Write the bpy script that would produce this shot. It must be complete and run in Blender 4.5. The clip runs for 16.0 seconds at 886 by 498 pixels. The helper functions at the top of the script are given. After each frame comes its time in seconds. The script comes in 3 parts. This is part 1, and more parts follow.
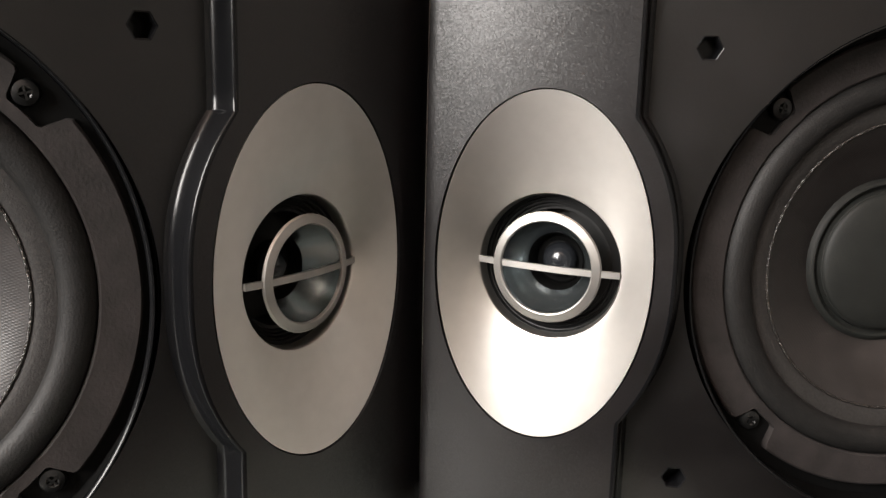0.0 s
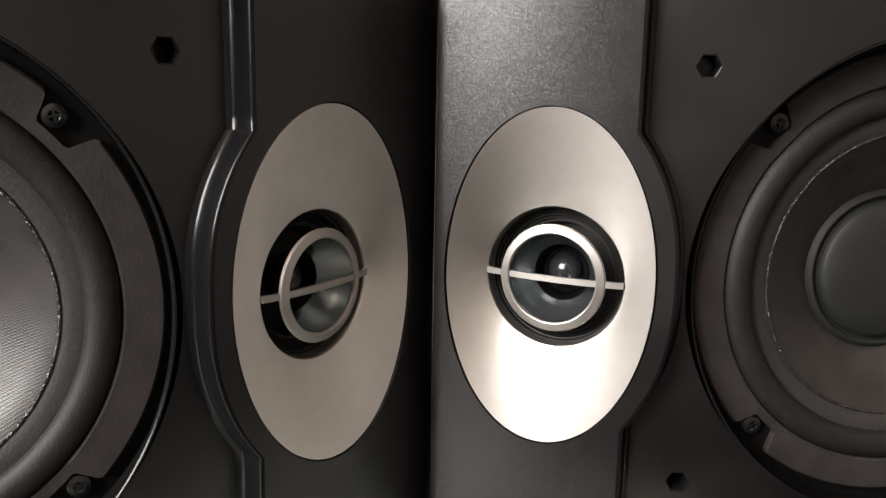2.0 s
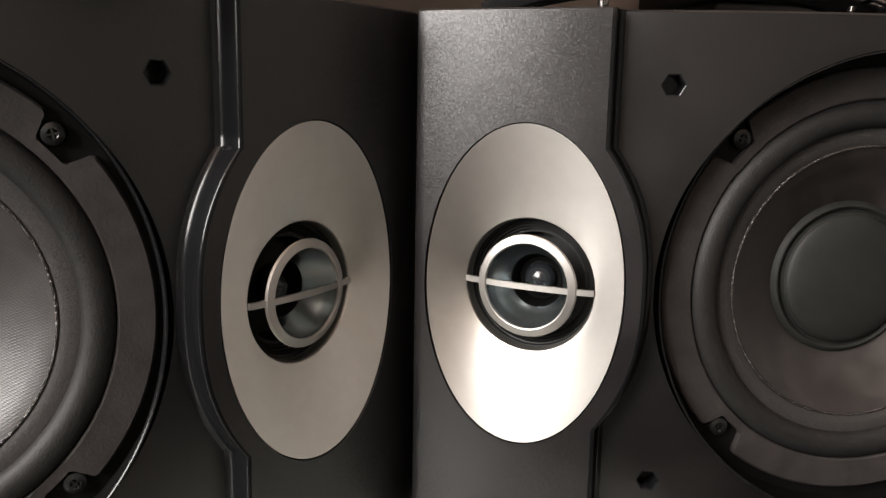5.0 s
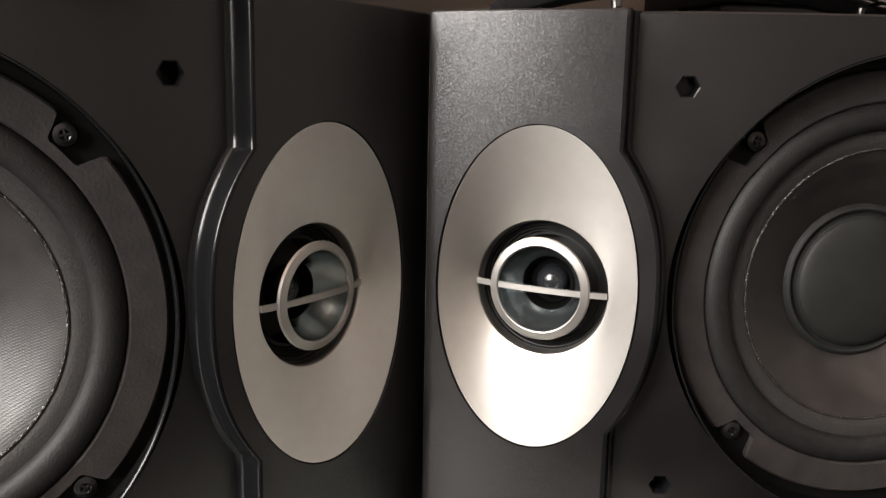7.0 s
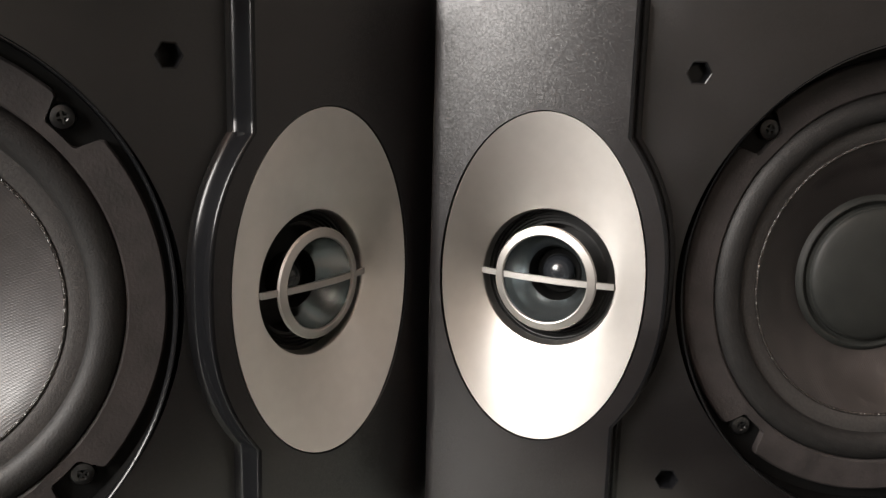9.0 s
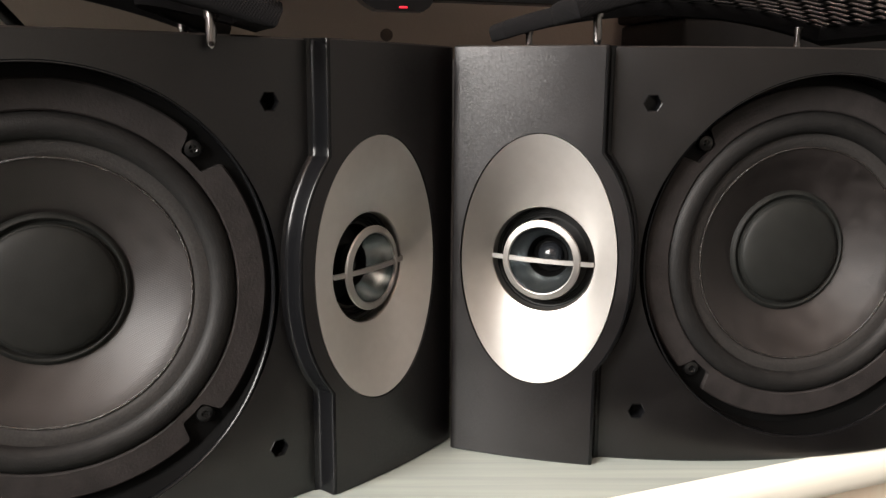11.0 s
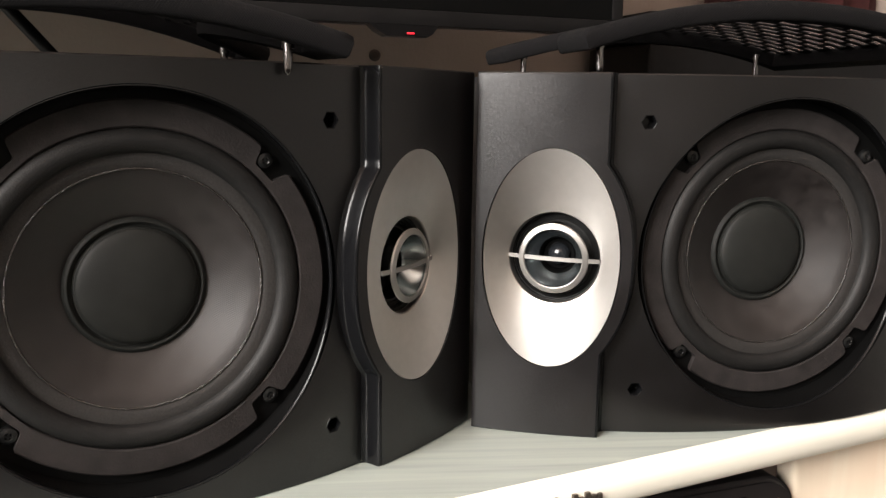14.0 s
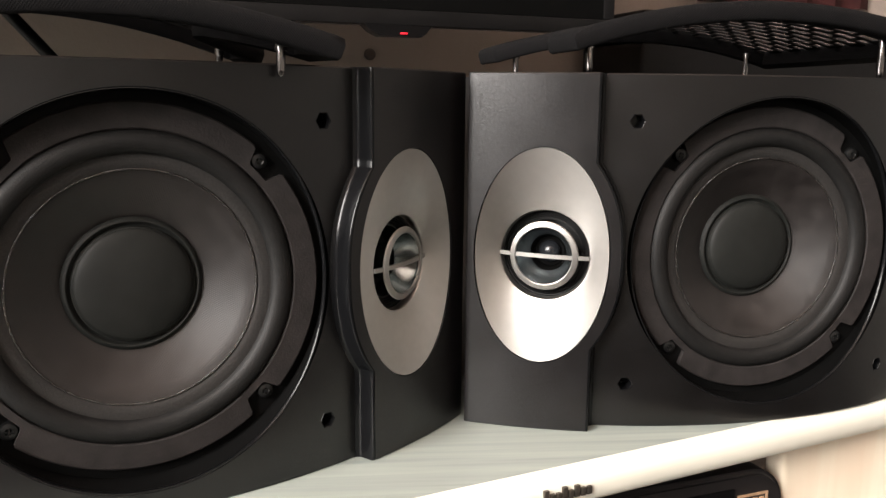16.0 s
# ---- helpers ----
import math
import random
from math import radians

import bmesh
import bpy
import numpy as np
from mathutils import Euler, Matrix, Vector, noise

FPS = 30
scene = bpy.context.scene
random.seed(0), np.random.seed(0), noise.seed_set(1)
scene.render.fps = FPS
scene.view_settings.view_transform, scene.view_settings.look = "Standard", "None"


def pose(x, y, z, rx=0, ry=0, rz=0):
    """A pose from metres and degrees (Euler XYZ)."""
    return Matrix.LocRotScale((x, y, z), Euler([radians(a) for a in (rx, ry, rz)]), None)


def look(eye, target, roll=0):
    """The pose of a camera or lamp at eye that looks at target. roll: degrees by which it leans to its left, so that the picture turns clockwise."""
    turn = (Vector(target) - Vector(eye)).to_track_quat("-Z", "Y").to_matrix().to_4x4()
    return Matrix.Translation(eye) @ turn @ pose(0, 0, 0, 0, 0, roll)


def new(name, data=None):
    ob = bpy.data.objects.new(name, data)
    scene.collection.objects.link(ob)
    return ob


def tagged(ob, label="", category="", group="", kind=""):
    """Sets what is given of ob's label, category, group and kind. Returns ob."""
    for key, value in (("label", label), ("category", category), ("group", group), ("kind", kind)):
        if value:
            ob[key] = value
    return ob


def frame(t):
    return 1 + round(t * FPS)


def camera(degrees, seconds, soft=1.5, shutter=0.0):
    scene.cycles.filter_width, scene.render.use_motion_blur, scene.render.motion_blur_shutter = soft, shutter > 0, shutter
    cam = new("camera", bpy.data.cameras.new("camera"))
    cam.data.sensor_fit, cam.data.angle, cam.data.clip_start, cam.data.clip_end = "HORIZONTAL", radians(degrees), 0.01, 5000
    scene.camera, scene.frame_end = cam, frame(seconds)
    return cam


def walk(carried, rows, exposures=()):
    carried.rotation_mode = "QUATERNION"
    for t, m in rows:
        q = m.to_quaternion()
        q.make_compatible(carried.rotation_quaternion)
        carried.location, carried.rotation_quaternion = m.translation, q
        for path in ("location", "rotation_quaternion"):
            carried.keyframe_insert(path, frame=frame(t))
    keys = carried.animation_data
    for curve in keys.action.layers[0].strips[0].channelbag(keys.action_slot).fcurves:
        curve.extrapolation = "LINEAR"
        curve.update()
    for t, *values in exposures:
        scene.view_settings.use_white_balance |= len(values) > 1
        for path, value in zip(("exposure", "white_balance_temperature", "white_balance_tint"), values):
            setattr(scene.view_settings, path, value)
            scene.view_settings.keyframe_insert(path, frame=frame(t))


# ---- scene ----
cam = camera(56.0, 16.0, soft=1.4)
PATH = [
    (0, (0.012, -0.006, 0.869), (0.008, 1.956, 0.48), 1.5),
    (0.5, (0.014, -0.009, 0.87), (0.001, 1.954, 0.486), 1.4),
    (1, (0.013, -0.011, 0.87), (-0.002, 1.952, 0.492), 1.4),
    (1.5, (0.011, -0.013, 0.871), (-0.007, 1.951, 0.496), 1.2),
    (2, (0.011, -0.016, 0.873), (-0.009, 1.949, 0.499), 1.1),
    (2.5, (0.012, -0.02, 0.874), (-0.01, 1.945, 0.503), 1.1),
    (3, (0.013, -0.024, 0.874), (-0.006, 1.942, 0.509), 1.0),
    (3.5, (0.018, -0.028, 0.875), (-0.001, 1.939, 0.515), 0.8),
    (4, (0.019, -0.031, 0.876), (0.0, 1.936, 0.514), 0.9),
    (6.5, (0.017, -0.031, 0.878), (-0.002, 1.937, 0.523), 1.2),
    (7, (0.014, -0.029, 0.877), (-0.004, 1.939, 0.522), 1.2),
    (7.5, (0.013, -0.028, 0.877), (-0.009, 1.94, 0.521), 1.2),
    (8, (0.01, -0.03, 0.877), (-0.002, 1.938, 0.516), 1.3),
    (8.5, (0.015, -0.029, 0.877), (-0.013, 1.936, 0.506), 1.5),
    (9, (0.018, -0.024, 0.874), (-0.035, 1.941, 0.504), 1.5),
    (9.2, (0.016, -0.023, 0.873), (-0.039, 1.941, 0.498), 1.4),
    (11.3, (-0.011, -0.137, 0.889), (0.042, 1.827, 0.517), 0.3),
    (11.5, (-0.013, -0.144, 0.889), (0.051, 1.822, 0.527), 0.2),
    (12, (-0.02, -0.152, 0.89), (0.078, 1.814, 0.536), 0.2),
    (12.5, (-0.03, -0.162, 0.891), (0.091, 1.804, 0.544), 0.2),
    (13, (-0.042, -0.167, 0.892), (0.102, 1.798, 0.548), 0.4),
    (13.5, (-0.052, -0.172, 0.892), (0.116, 1.791, 0.547), 0.6),
    (14, (-0.058, -0.176, 0.891), (0.124, 1.786, 0.551), 0.8),
    (14.5, (-0.062, -0.18, 0.891), (0.12, 1.783, 0.55), 0.8),
    (15, (-0.059, -0.183, 0.892), (0.116, 1.779, 0.545), 0.6),
    (15.5, (-0.058, -0.183, 0.893), (0.128, 1.778, 0.549), 0.6),
    (16, (-0.055, -0.184, 0.893), (0.13, 1.777, 0.545), 0.6),
]
walk(cam, [(t, look(eye, target, roll)) for t, eye, target, roll in PATH])

# ---- world and light ----
SHELF = 0.70                      # top of the shelf board
CA, SA = math.cos(radians(15.6)), math.sin(radians(15.6))


def room(u, v, z):
    """Room axes (u along the shelf, v towards the back wall) to the world."""
    return Vector((u * CA - v * SA, u * SA + v * CA, z))


U0, U1, V0, V1, CEIL = -1.7, 2.2, -3.2, 0.70, 2.55
WIN = (-1.50, 0.00, 1.10, 2.43)   # window opening in the left wall: v, v, z, z

world = bpy.data.worlds.new("world")
scene.world = world
world.use_nodes = True
sky = world.node_tree.nodes.new("ShaderNodeTexSky")
sky.sky_type = "NISHITA"
sky.sun_disc = False
sky.sun_elevation, sky.sun_rotation = radians(40), radians(200)
world.node_tree.links.new(sky.outputs[0], world.node_tree.nodes["Background"].inputs[0])
world.node_tree.nodes["Background"].inputs[1].default_value = 0.1

lamp_data = bpy.data.lights.new("window_light", "AREA")
lamp_data.shape, lamp_data.size, lamp_data.size_y = "RECTANGLE", WIN[1] - WIN[0] - 0.1, WIN[3] - WIN[2] - 0.1
lamp_data.energy, lamp_data.color = 220.0, (1.0, 0.95, 0.90)
window_light = new("window_light", lamp_data)
window_light.matrix_world = look(room(U0 - 0.02, (WIN[0] + WIN[1]) / 2, (WIN[2] + WIN[3]) / 2), room(U0 + 1, (WIN[0] + WIN[1]) / 2, (WIN[2] + WIN[3]) / 2))


# ---- materials ----
def material(name, colour, rough=0.5, metal=0.0, spec=0.5, grain=0.0, grain_size=0.001, tint=0.0, tint_size=0.03, rough_var=0.0, coat=0.0):
    """Principled surface with fine relief (grain, metres) and slow change of colour and gloss."""
    m = bpy.data.materials.new(name)
    m.use_nodes = True
    n, l = m.node_tree.nodes, m.node_tree.links
    b = n["Principled BSDF"]
    b.inputs["Base Color"].default_value = (*colour, 1)
    b.inputs["Roughness"].default_value = rough
    b.inputs["Metallic"].default_value = metal
    b.inputs["Specular IOR Level"].default_value = spec
    b.inputs["Coat Weight"].default_value = coat
    co = n.new("ShaderNodeTexCoord")
    if tint or rough_var:
        t = n.new("ShaderNodeTexNoise")
        t.inputs["Scale"].default_value, t.inputs["Detail"].default_value = 1 / tint_size, 6
        l.new(co.outputs["Object"], t.inputs["Vector"])
        if tint:
            mix = n.new("ShaderNodeMix")
            mix.data_type = "RGBA"
            mix.inputs["A"].default_value = (*[c * (1 - tint) for c in colour], 1)
            mix.inputs["B"].default_value = (*[min(1, c * (1 + tint)) for c in colour], 1)
            spread = n.new("ShaderNodeMapRange")
            spread.inputs["From Min"].default_value, spread.inputs["From Max"].default_value = 0.32, 0.68
            l.new(t.outputs["Fac"], spread.inputs["Value"])
            l.new(spread.outputs["Result"], mix.inputs["Factor"])
            l.new(mix.outputs["Result"], b.inputs["Base Color"])
        if rough_var:
            r = n.new("ShaderNodeMapRange")
            r.inputs["From Min"].default_value, r.inputs["From Max"].default_value = 0.3, 0.7
            r.inputs["To Min"].default_value, r.inputs["To Max"].default_value = rough - rough_var, rough + rough_var
            l.new(t.outputs["Fac"], r.inputs["Value"])
            l.new(r.outputs["Result"], b.inputs["Roughness"])
    if grain:
        g = n.new("ShaderNodeTexNoise")
        g.inputs["Scale"].default_value, g.inputs["Detail"].default_value = 1 / grain_size, 3
        l.new(co.outputs["Object"], g.inputs["Vector"])
        bump = n.new("ShaderNodeBump")
        bump.inputs["Strength"].default_value, bump.inputs["Distance"].default_value = 1.0, grain
        l.new(g.outputs["Fac"], bump.inputs["Height"])
        l.new(bump.outputs["Normal"], b.inputs["Normal"])
    return m


def speckled(name, colour, rough, spec, cell, tilt):
    """Sand-blasted plastic: tiny facets, each tilted its own way, over a soft change of gloss."""
    m = material(name, colour, rough, spec=spec, tint=0.2, rough_var=0.04)
    n, l = m.node_tree.nodes, m.node_tree.links
    co, geo = n.new("ShaderNodeTexCoord"), n.new("ShaderNodeNewGeometry")
    total = geo.outputs["Normal"]
    for size, amount in ((cell, tilt), (cell * 0.45, tilt * 0.8)):
        v = n.new("ShaderNodeTexVoronoi")
        v.inputs["Scale"].default_value = 1 / size
        l.new(co.outputs["Object"], v.inputs["Vector"])
        off, mul, add = [n.new("ShaderNodeVectorMath") for k in range(3)]
        off.operation, mul.operation, add.operation = "SUBTRACT", "SCALE", "ADD"
        off.inputs[1].default_value = (0.5, 0.5, 0.5)
        mul.inputs["Scale"].default_value = amount
        l.new(v.outputs["Color"], off.inputs[0])
        l.new(off.outputs[0], mul.inputs[0])
        l.new(total, add.inputs[0])
        l.new(mul.outputs[0], add.inputs[1])
        total = add.outputs[0]
    unit = n.new("ShaderNodeVectorMath")
    unit.operation = "NORMALIZE"
    l.new(total, unit.inputs[0])
    l.new(unit.outputs[0], n["Principled BSDF"].inputs["Normal"])
    return m


def woven(name, colour, pitch, rough=0.9, depth=0.0002, see_through=0.0):
    """Cloth: two crossed wave reliefs; optionally with open gaps between its threads."""
    m = material(name, colour, rough, spec=0.3, tint=0.3, tint_size=0.014, rough_var=0.05)
    n, l = m.node_tree.nodes, m.node_tree.links
    b = n["Principled BSDF"]
    co = n.new("ShaderNodeTexCoord")
    waves = []
    for axis in ("X", "Y"):
        w = n.new("ShaderNodeTexWave")
        w.bands_direction = axis
        w.inputs["Scale"].default_value = 0.314 / pitch
        w.inputs["Distortion"].default_value = 0.6
        mp = n.new("ShaderNodeMapping")
        mp.inputs["Rotation"].default_value = (0.7, 0.55, 0.4)
        l.new(co.outputs["Object"], mp.inputs["Vector"])
        l.new(mp.outputs["Vector"], w.inputs["Vector"])
        waves.append(w)
    add = n.new("ShaderNodeMath")
    add.operation = "MULTIPLY"
    l.new(waves[0].outputs["Fac"], add.inputs[0])
    l.new(waves[1].outputs["Fac"], add.inputs[1])
    shade = n.new("ShaderNodeMix")
    shade.data_type, shade.blend_type = "RGBA", "MULTIPLY"
    shade.inputs["Factor"].default_value = 1.0
    level = n.new("ShaderNodeMapRange")
    level.inputs["To Min"].default_value, level.inputs["To Max"].default_value = 0.8, 1.4
    l.new(add.outputs[0], level.inputs["Value"])
    l.new(b.inputs["Base Color"].links[0].from_socket, shade.inputs["A"])
    l.new(level.outputs["Result"], shade.inputs["B"])
    l.new(shade.outputs["Result"], b.inputs["Base Color"])
    bump = n.new("ShaderNodeBump")
    bump.inputs["Distance"].default_value = depth
    l.new(add.outputs[0], bump.inputs["Height"])
    l.new(bump.outputs["Normal"], b.inputs["Normal"])
    if see_through:
        b.inputs["Alpha"].default_value = 1 - see_through
    return m


def woven_cone(name, colour, pitch):
    """Coated cloth of a speaker cone: a fine diagonal weave under patchy, slightly glossy coating."""
    m = material(name, colour, 0.46, spec=0.66, tint=0.36, tint_size=0.011, rough_var=0.06)
    n, l = m.node_tree.nodes, m.node_tree.links
    b = n["Principled BSDF"]
    co = n.new("ShaderNodeTexCoord")
    flat, turn = n.new("ShaderNodeMapping"), n.new("ShaderNodeMapping")
    flat.inputs["Scale"].default_value = (1.28, 0.0, 1.0)
    turn.inputs["Rotation"].default_value = (0, radians(38), 0)
    l.new(co.outputs["Object"], flat.inputs["Vector"])
    l.new(flat.outputs["Vector"], turn.inputs["Vector"])
    waves = []
    for axis in ("X", "Z"):
        w = n.new("ShaderNodeTexWave")
        w.bands_direction = axis
        w.inputs["Scale"].default_value, w.inputs["Distortion"].default_value = 0.314 / pitch, 0.8
        w.inputs["Detail Scale"].default_value = 3.0
        l.new(turn.outputs["Vector"], w.inputs["Vector"])
        waves.append(w)
    both = n.new("ShaderNodeMath")
    both.operation = "MULTIPLY"
    l.new(waves[0].outputs["Fac"], both.inputs[0])
    l.new(waves[1].outputs["Fac"], both.inputs[1])
    fine = n.new("ShaderNodeTexNoise")
    fine.inputs["Scale"].default_value, fine.inputs["Detail"].default_value = 1100.0, 3
    l.new(co.outputs["Object"], fine.inputs["Vector"])
    total = n.new("ShaderNodeMath")
    total.operation = "ADD"
    l.new(both.outputs[0], total.inputs[0])
    l.new(fine.outputs["Fac"], total.inputs[1])
    level = n.new("ShaderNodeMapRange")
    level.inputs["From Max"].default_value = 1.6
    level.inputs["To Min"].default_value, level.inputs["To Max"].default_value = 0.82, 1.22
    l.new(total.outputs[0], level.inputs["Value"])
    shade = n.new("ShaderNodeMix")
    shade.data_type, shade.blend_type = "RGBA", "MULTIPLY"
    shade.inputs["Factor"].default_value = 1.0
    l.new(b.inputs["Base Color"].links[0].from_socket, shade.inputs["A"])
    l.new(level.outputs["Result"], shade.inputs["B"])
    l.new(shade.outputs["Result"], b.inputs["Base Color"])
    bump = n.new("ShaderNodeBump")
    bump.inputs["Distance"].default_value = 0.00004
    l.new(total.outputs[0], bump.inputs["Height"])
    l.new(bump.outputs["Normal"], b.inputs["Normal"])
    return m


def grained(name, pale, dark, along, stretch, rough=0.4, sharp=0.5):
    """Wood or laminate with streaks along one direction of the room."""
    m = bpy.data.materials.new(name)
    m.use_nodes = True
    n, l = m.node_tree.nodes, m.node_tree.links
    b = n["Principled BSDF"]
    co = n.new("ShaderNodeTexCoord")
    mp = n.new("ShaderNodeMapping")
    mp.inputs["Rotation"].default_value = (0, 0, radians(along))
    mp.inputs["Scale"].default_value = stretch
    l.new(co.outputs["Object"], mp.inputs["Vector"])
    ramp = n.new("ShaderNodeValToRGB")
    ramp.color_ramp.elements[0].position, ramp.color_ramp.elements[1].position = 0.5 - sharp / 2, 0.5 + sharp / 2
    ramp.color_ramp.elements[0].color, ramp.color_ramp.elements[1].color = (*dark, 1), (*pale, 1)
    t = n.new("ShaderNodeTexNoise")
    t.inputs["Scale"].default_value, t.inputs["Detail"].default_value, t.inputs["Distortion"].default_value = 1.0, 5, 0.6
    l.new(mp.outputs["Vector"], t.inputs["Vector"])
    l.new(t.outputs["Fac"], ramp.inputs["Fac"])
    l.new(ramp.outputs["Color"], b.inputs["Base Color"])
    b.inputs["Roughness"].default_value = rough
    bump = n.new("ShaderNodeBump")
    bump.inputs["Distance"].default_value, bump.inputs["Strength"].default_value = 0.0001, 0.6
    l.new(t.outputs["Fac"], bump.inputs["Height"])
    l.new(bump.outputs["Normal"], b.inputs["Normal"])
    return m


# One plastic, two tones: darker baffle, panel lightened for its sheen and grained coarser.
M_BAFFLE = speckled("black_plastic_darker", (0.0019, 0.0016, 0.0018), 0.325, 0.62, 0.00045, 0.06)
M_TPANEL = speckled("black_plastic_sheen", (0.0036, 0.0030, 0.0033), 0.365, 0.52, 0.00042, 0.09)
M_LIP = material("smooth_black_lip", (0.004, 0.0041, 0.0046), 0.2, spec=0.23, tint=0.1)
M_RECESS = material("near_black_recess", (0.002, 0.002, 0.002), 0.8, spec=0.05, tint=0.2)
M_VINYL = material("black_vinyl", (0.010, 0.0095, 0.0095), 0.5, grain=0.0001, grain_size=0.002, tint=0.2)
M_SILVER = material("satin_silver", (0.60, 0.58, 0.552), 0.38, metal=1.0, grain=0.00001, grain_size=0.0005, tint=0.025, tint_size=0.005)
M_RING = material("satin_silver_ring", (0.37, 0.357, 0.34), 0.46, metal=1.0, grain=0.000006, grain_size=0.0005, tint=0.05, tint_size=0.01)
M_THROAT = material("black_throat_plastic", (0.009, 0.009, 0.009), 0.5, spec=0.3, grain=0.00006, grain_size=0.0012, tint=0.3, tint_size=0.004)
M_HORN = material("dark_horn_metal", (0.34, 0.38, 0.39), 0.2, metal=0.95, tint=0.08)
M_DOME = material("glossy_dome", (0.012, 0.013, 0.015), 0.2)
M_GASKET = material("grey_black_gasket", (0.0158, 0.0134, 0.0130), 0.65, spec=0.3, grain=0.00015, grain_size=0.0012, tint=0.3, tint_size=0.010)
# Black basket, taken darker still to deepen the shade in the woofer's recess.
M_BASKET = material("black_basket_metal", (0.003, 0.003, 0.003), 0.5, spec=0.1, tint=0.2)
M_RUBBER = material("black_rubber", (0.0056, 0.0053, 0.0051), 0.6, spec=0.3, grain=0.00016, grain_size=0.0008, tint=0.28, tint_size=0.004)
M_FLANGE = material("speckled_flange", (0.0150, 0.0136, 0.0128), 0.6, spec=0.45, grain=0.00016, grain_size=0.0006, tint=0.45, tint_size=0.0010)
M_CONE = woven_cone("woven_cone", (0.0100, 0.0079, 0.0074), 0.0007)
M_CAP = material("matte_dust_cap", (0.0076, 0.0082, 0.0073), 0.6, spec=0.28, grain=0.00006, grain_size=0.0007, tint=0.2, tint_size=0.010)
M_GLUE = material("clear_glue_bead", (0.012, 0.010, 0.009), 0.27, spec=0.75, grain=0.0011, grain_size=0.0011)
M_SCREW = material("black_screw", (0.03, 0.03, 0.03), 0.28, metal=0.8, tint=0.3, tint_size=0.003)
M_CLOTH = woven("grille_cloth", (0.0029, 0.0026, 0.0029), 0.0008, 0.95, 0.00016)
M_CLOTH.node_tree.nodes["Principled BSDF"].inputs["Specular IOR Level"].default_value = 0.16
M_MESHCLOTH = woven("grille_cloth_stretched", (0.016, 0.015, 0.015), 0.0011, 0.9, 0.0002, see_through=0.75)
n, l = M_MESHCLOTH.node_tree.nodes, M_MESHCLOTH.node_tree.links
glow, blend = n.new("ShaderNodeBsdfTranslucent"), n.new("ShaderNodeMixShader")
glow.inputs["Color"].default_value = (0.21, 0.185, 0.18, 1)
blend.inputs[0].default_value = 0.45
l.new(n["Principled BSDF"].outputs[0], blend.inputs[1])
l.new(glow.outputs[0], blend.inputs[2])
l.new(blend.outputs[0], n["Material Output"].inputs["Surface"])
M_GRILLE = material("grille_frame_plastic", (0.004, 0.0037, 0.0037), 0.6, spec=0.15, tint=0.2)
M_CHROME = material("nickel_peg", (0.27, 0.255, 0.25), 0.22, metal=1.0, tint=0.1)
M_SHELF = grained("pale_ash_laminate", (0.352, 0.385, 0.348), (0.205, 0.235, 0.222), -15.6, (5.0, 120.0, 120.0), 0.42, 0.55)
# Paler than M_SHELF: the bright light on the front edge is in this colour.
M_EDGE = grained("pale_lit_edge", (0.78, 0.76, 0.67), (0.70, 0.685, 0.60), -15.6, (5.0, 60.0, 60.0), 0.35, 0.8)
M_PANEL = grained("pink_beech_panel", (0.93, 0.86, 0.70), (0.84, 0.66, 0.50), -15.6, (30.0, 30.0, 3.0), 0.45, 0.45)
M_WALL = material("greige_wall_paint", (0.33, 0.275, 0.24), 0.85, grain=0.0004, grain_size=0.004, tint=0.08, tint_size=0.3)
# Unseen room surfaces: tones picked for the light they throw on the loudspeakers.
M_ROOM = material("warm_bounce_wall", (0.205, 0.158, 0.132), 0.9, grain=0.0004, grain_size=0.005, tint=0.05, tint_size=0.4)
M_FRONT = material("bright_bounce_wall", (0.35, 0.34, 0.312), 0.9, grain=0.0004, grain_size=0.005, tint=0.05, tint_size=0.4)
M_ROOM_R = material("side_bounce_wall", (0.25, 0.243, 0.229), 0.9, grain=0.0004, grain_size=0.005, tint=0.05, tint_size=0.4)
M_CEIL = material("warm_bounce_ceiling", (0.78, 0.625, 0.545), 0.9, tint=0.03, tint_size=0.5)
M_FLOOR = grained("dark_floor_low_bounce", (0.014, 0.012, 0.011), (0.009, 0.008, 0.007), 0, (3.0, 30.0, 1.0), 0.75, 0.6)
M_FLOOR.node_tree.nodes["Principled BSDF"].inputs["Specular IOR Level"].default_value = 0.1
M_TV = material("tv_gloss_black", (0.003, 0.0028, 0.003), 0.3, spec=0.15, tint=0.2)
M_TVBAND = material("tv_satin_band", (0.005, 0.0047, 0.0048), 0.5, spec=0.18, tint=0.2)
M_SCREEN = material("tv_screen", (0.002, 0.002, 0.002), 0.12, spec=0.1)
M_DEVICE = material("black_device_plastic", (0.016, 0.014, 0.014), 0.35, grain=0.00004, grain_size=0.001, tint=0.2)
M_GOLD = material("gold_print", (0.62, 0.40, 0.25), 0.4, metal=0.3, tint=0.15, tint_size=0.004)
M_BADGE = material("dark_bronze_badge", (0.14, 0.12, 0.10), 0.35, metal=0.8, tint=0.2, tint_size=0.003)
M_RED = material("dark_red_cloth", (0.075, 0.017, 0.016), 0.8, tint=0.3)
M_BROWN = material("brown_card", (0.07, 0.05, 0.04), 0.7, tint=0.2)
M_FRAME = material("white_window_paint", (0.75, 0.75, 0.74), 0.5, tint=0.03)
M_LED = bpy.data.materials.new("red_led")
M_LED.use_nodes = True
M_LED.node_tree.nodes["Principled BSDF"].inputs["Base Color"].default_value = (0.5, 0.01, 0.02, 1)
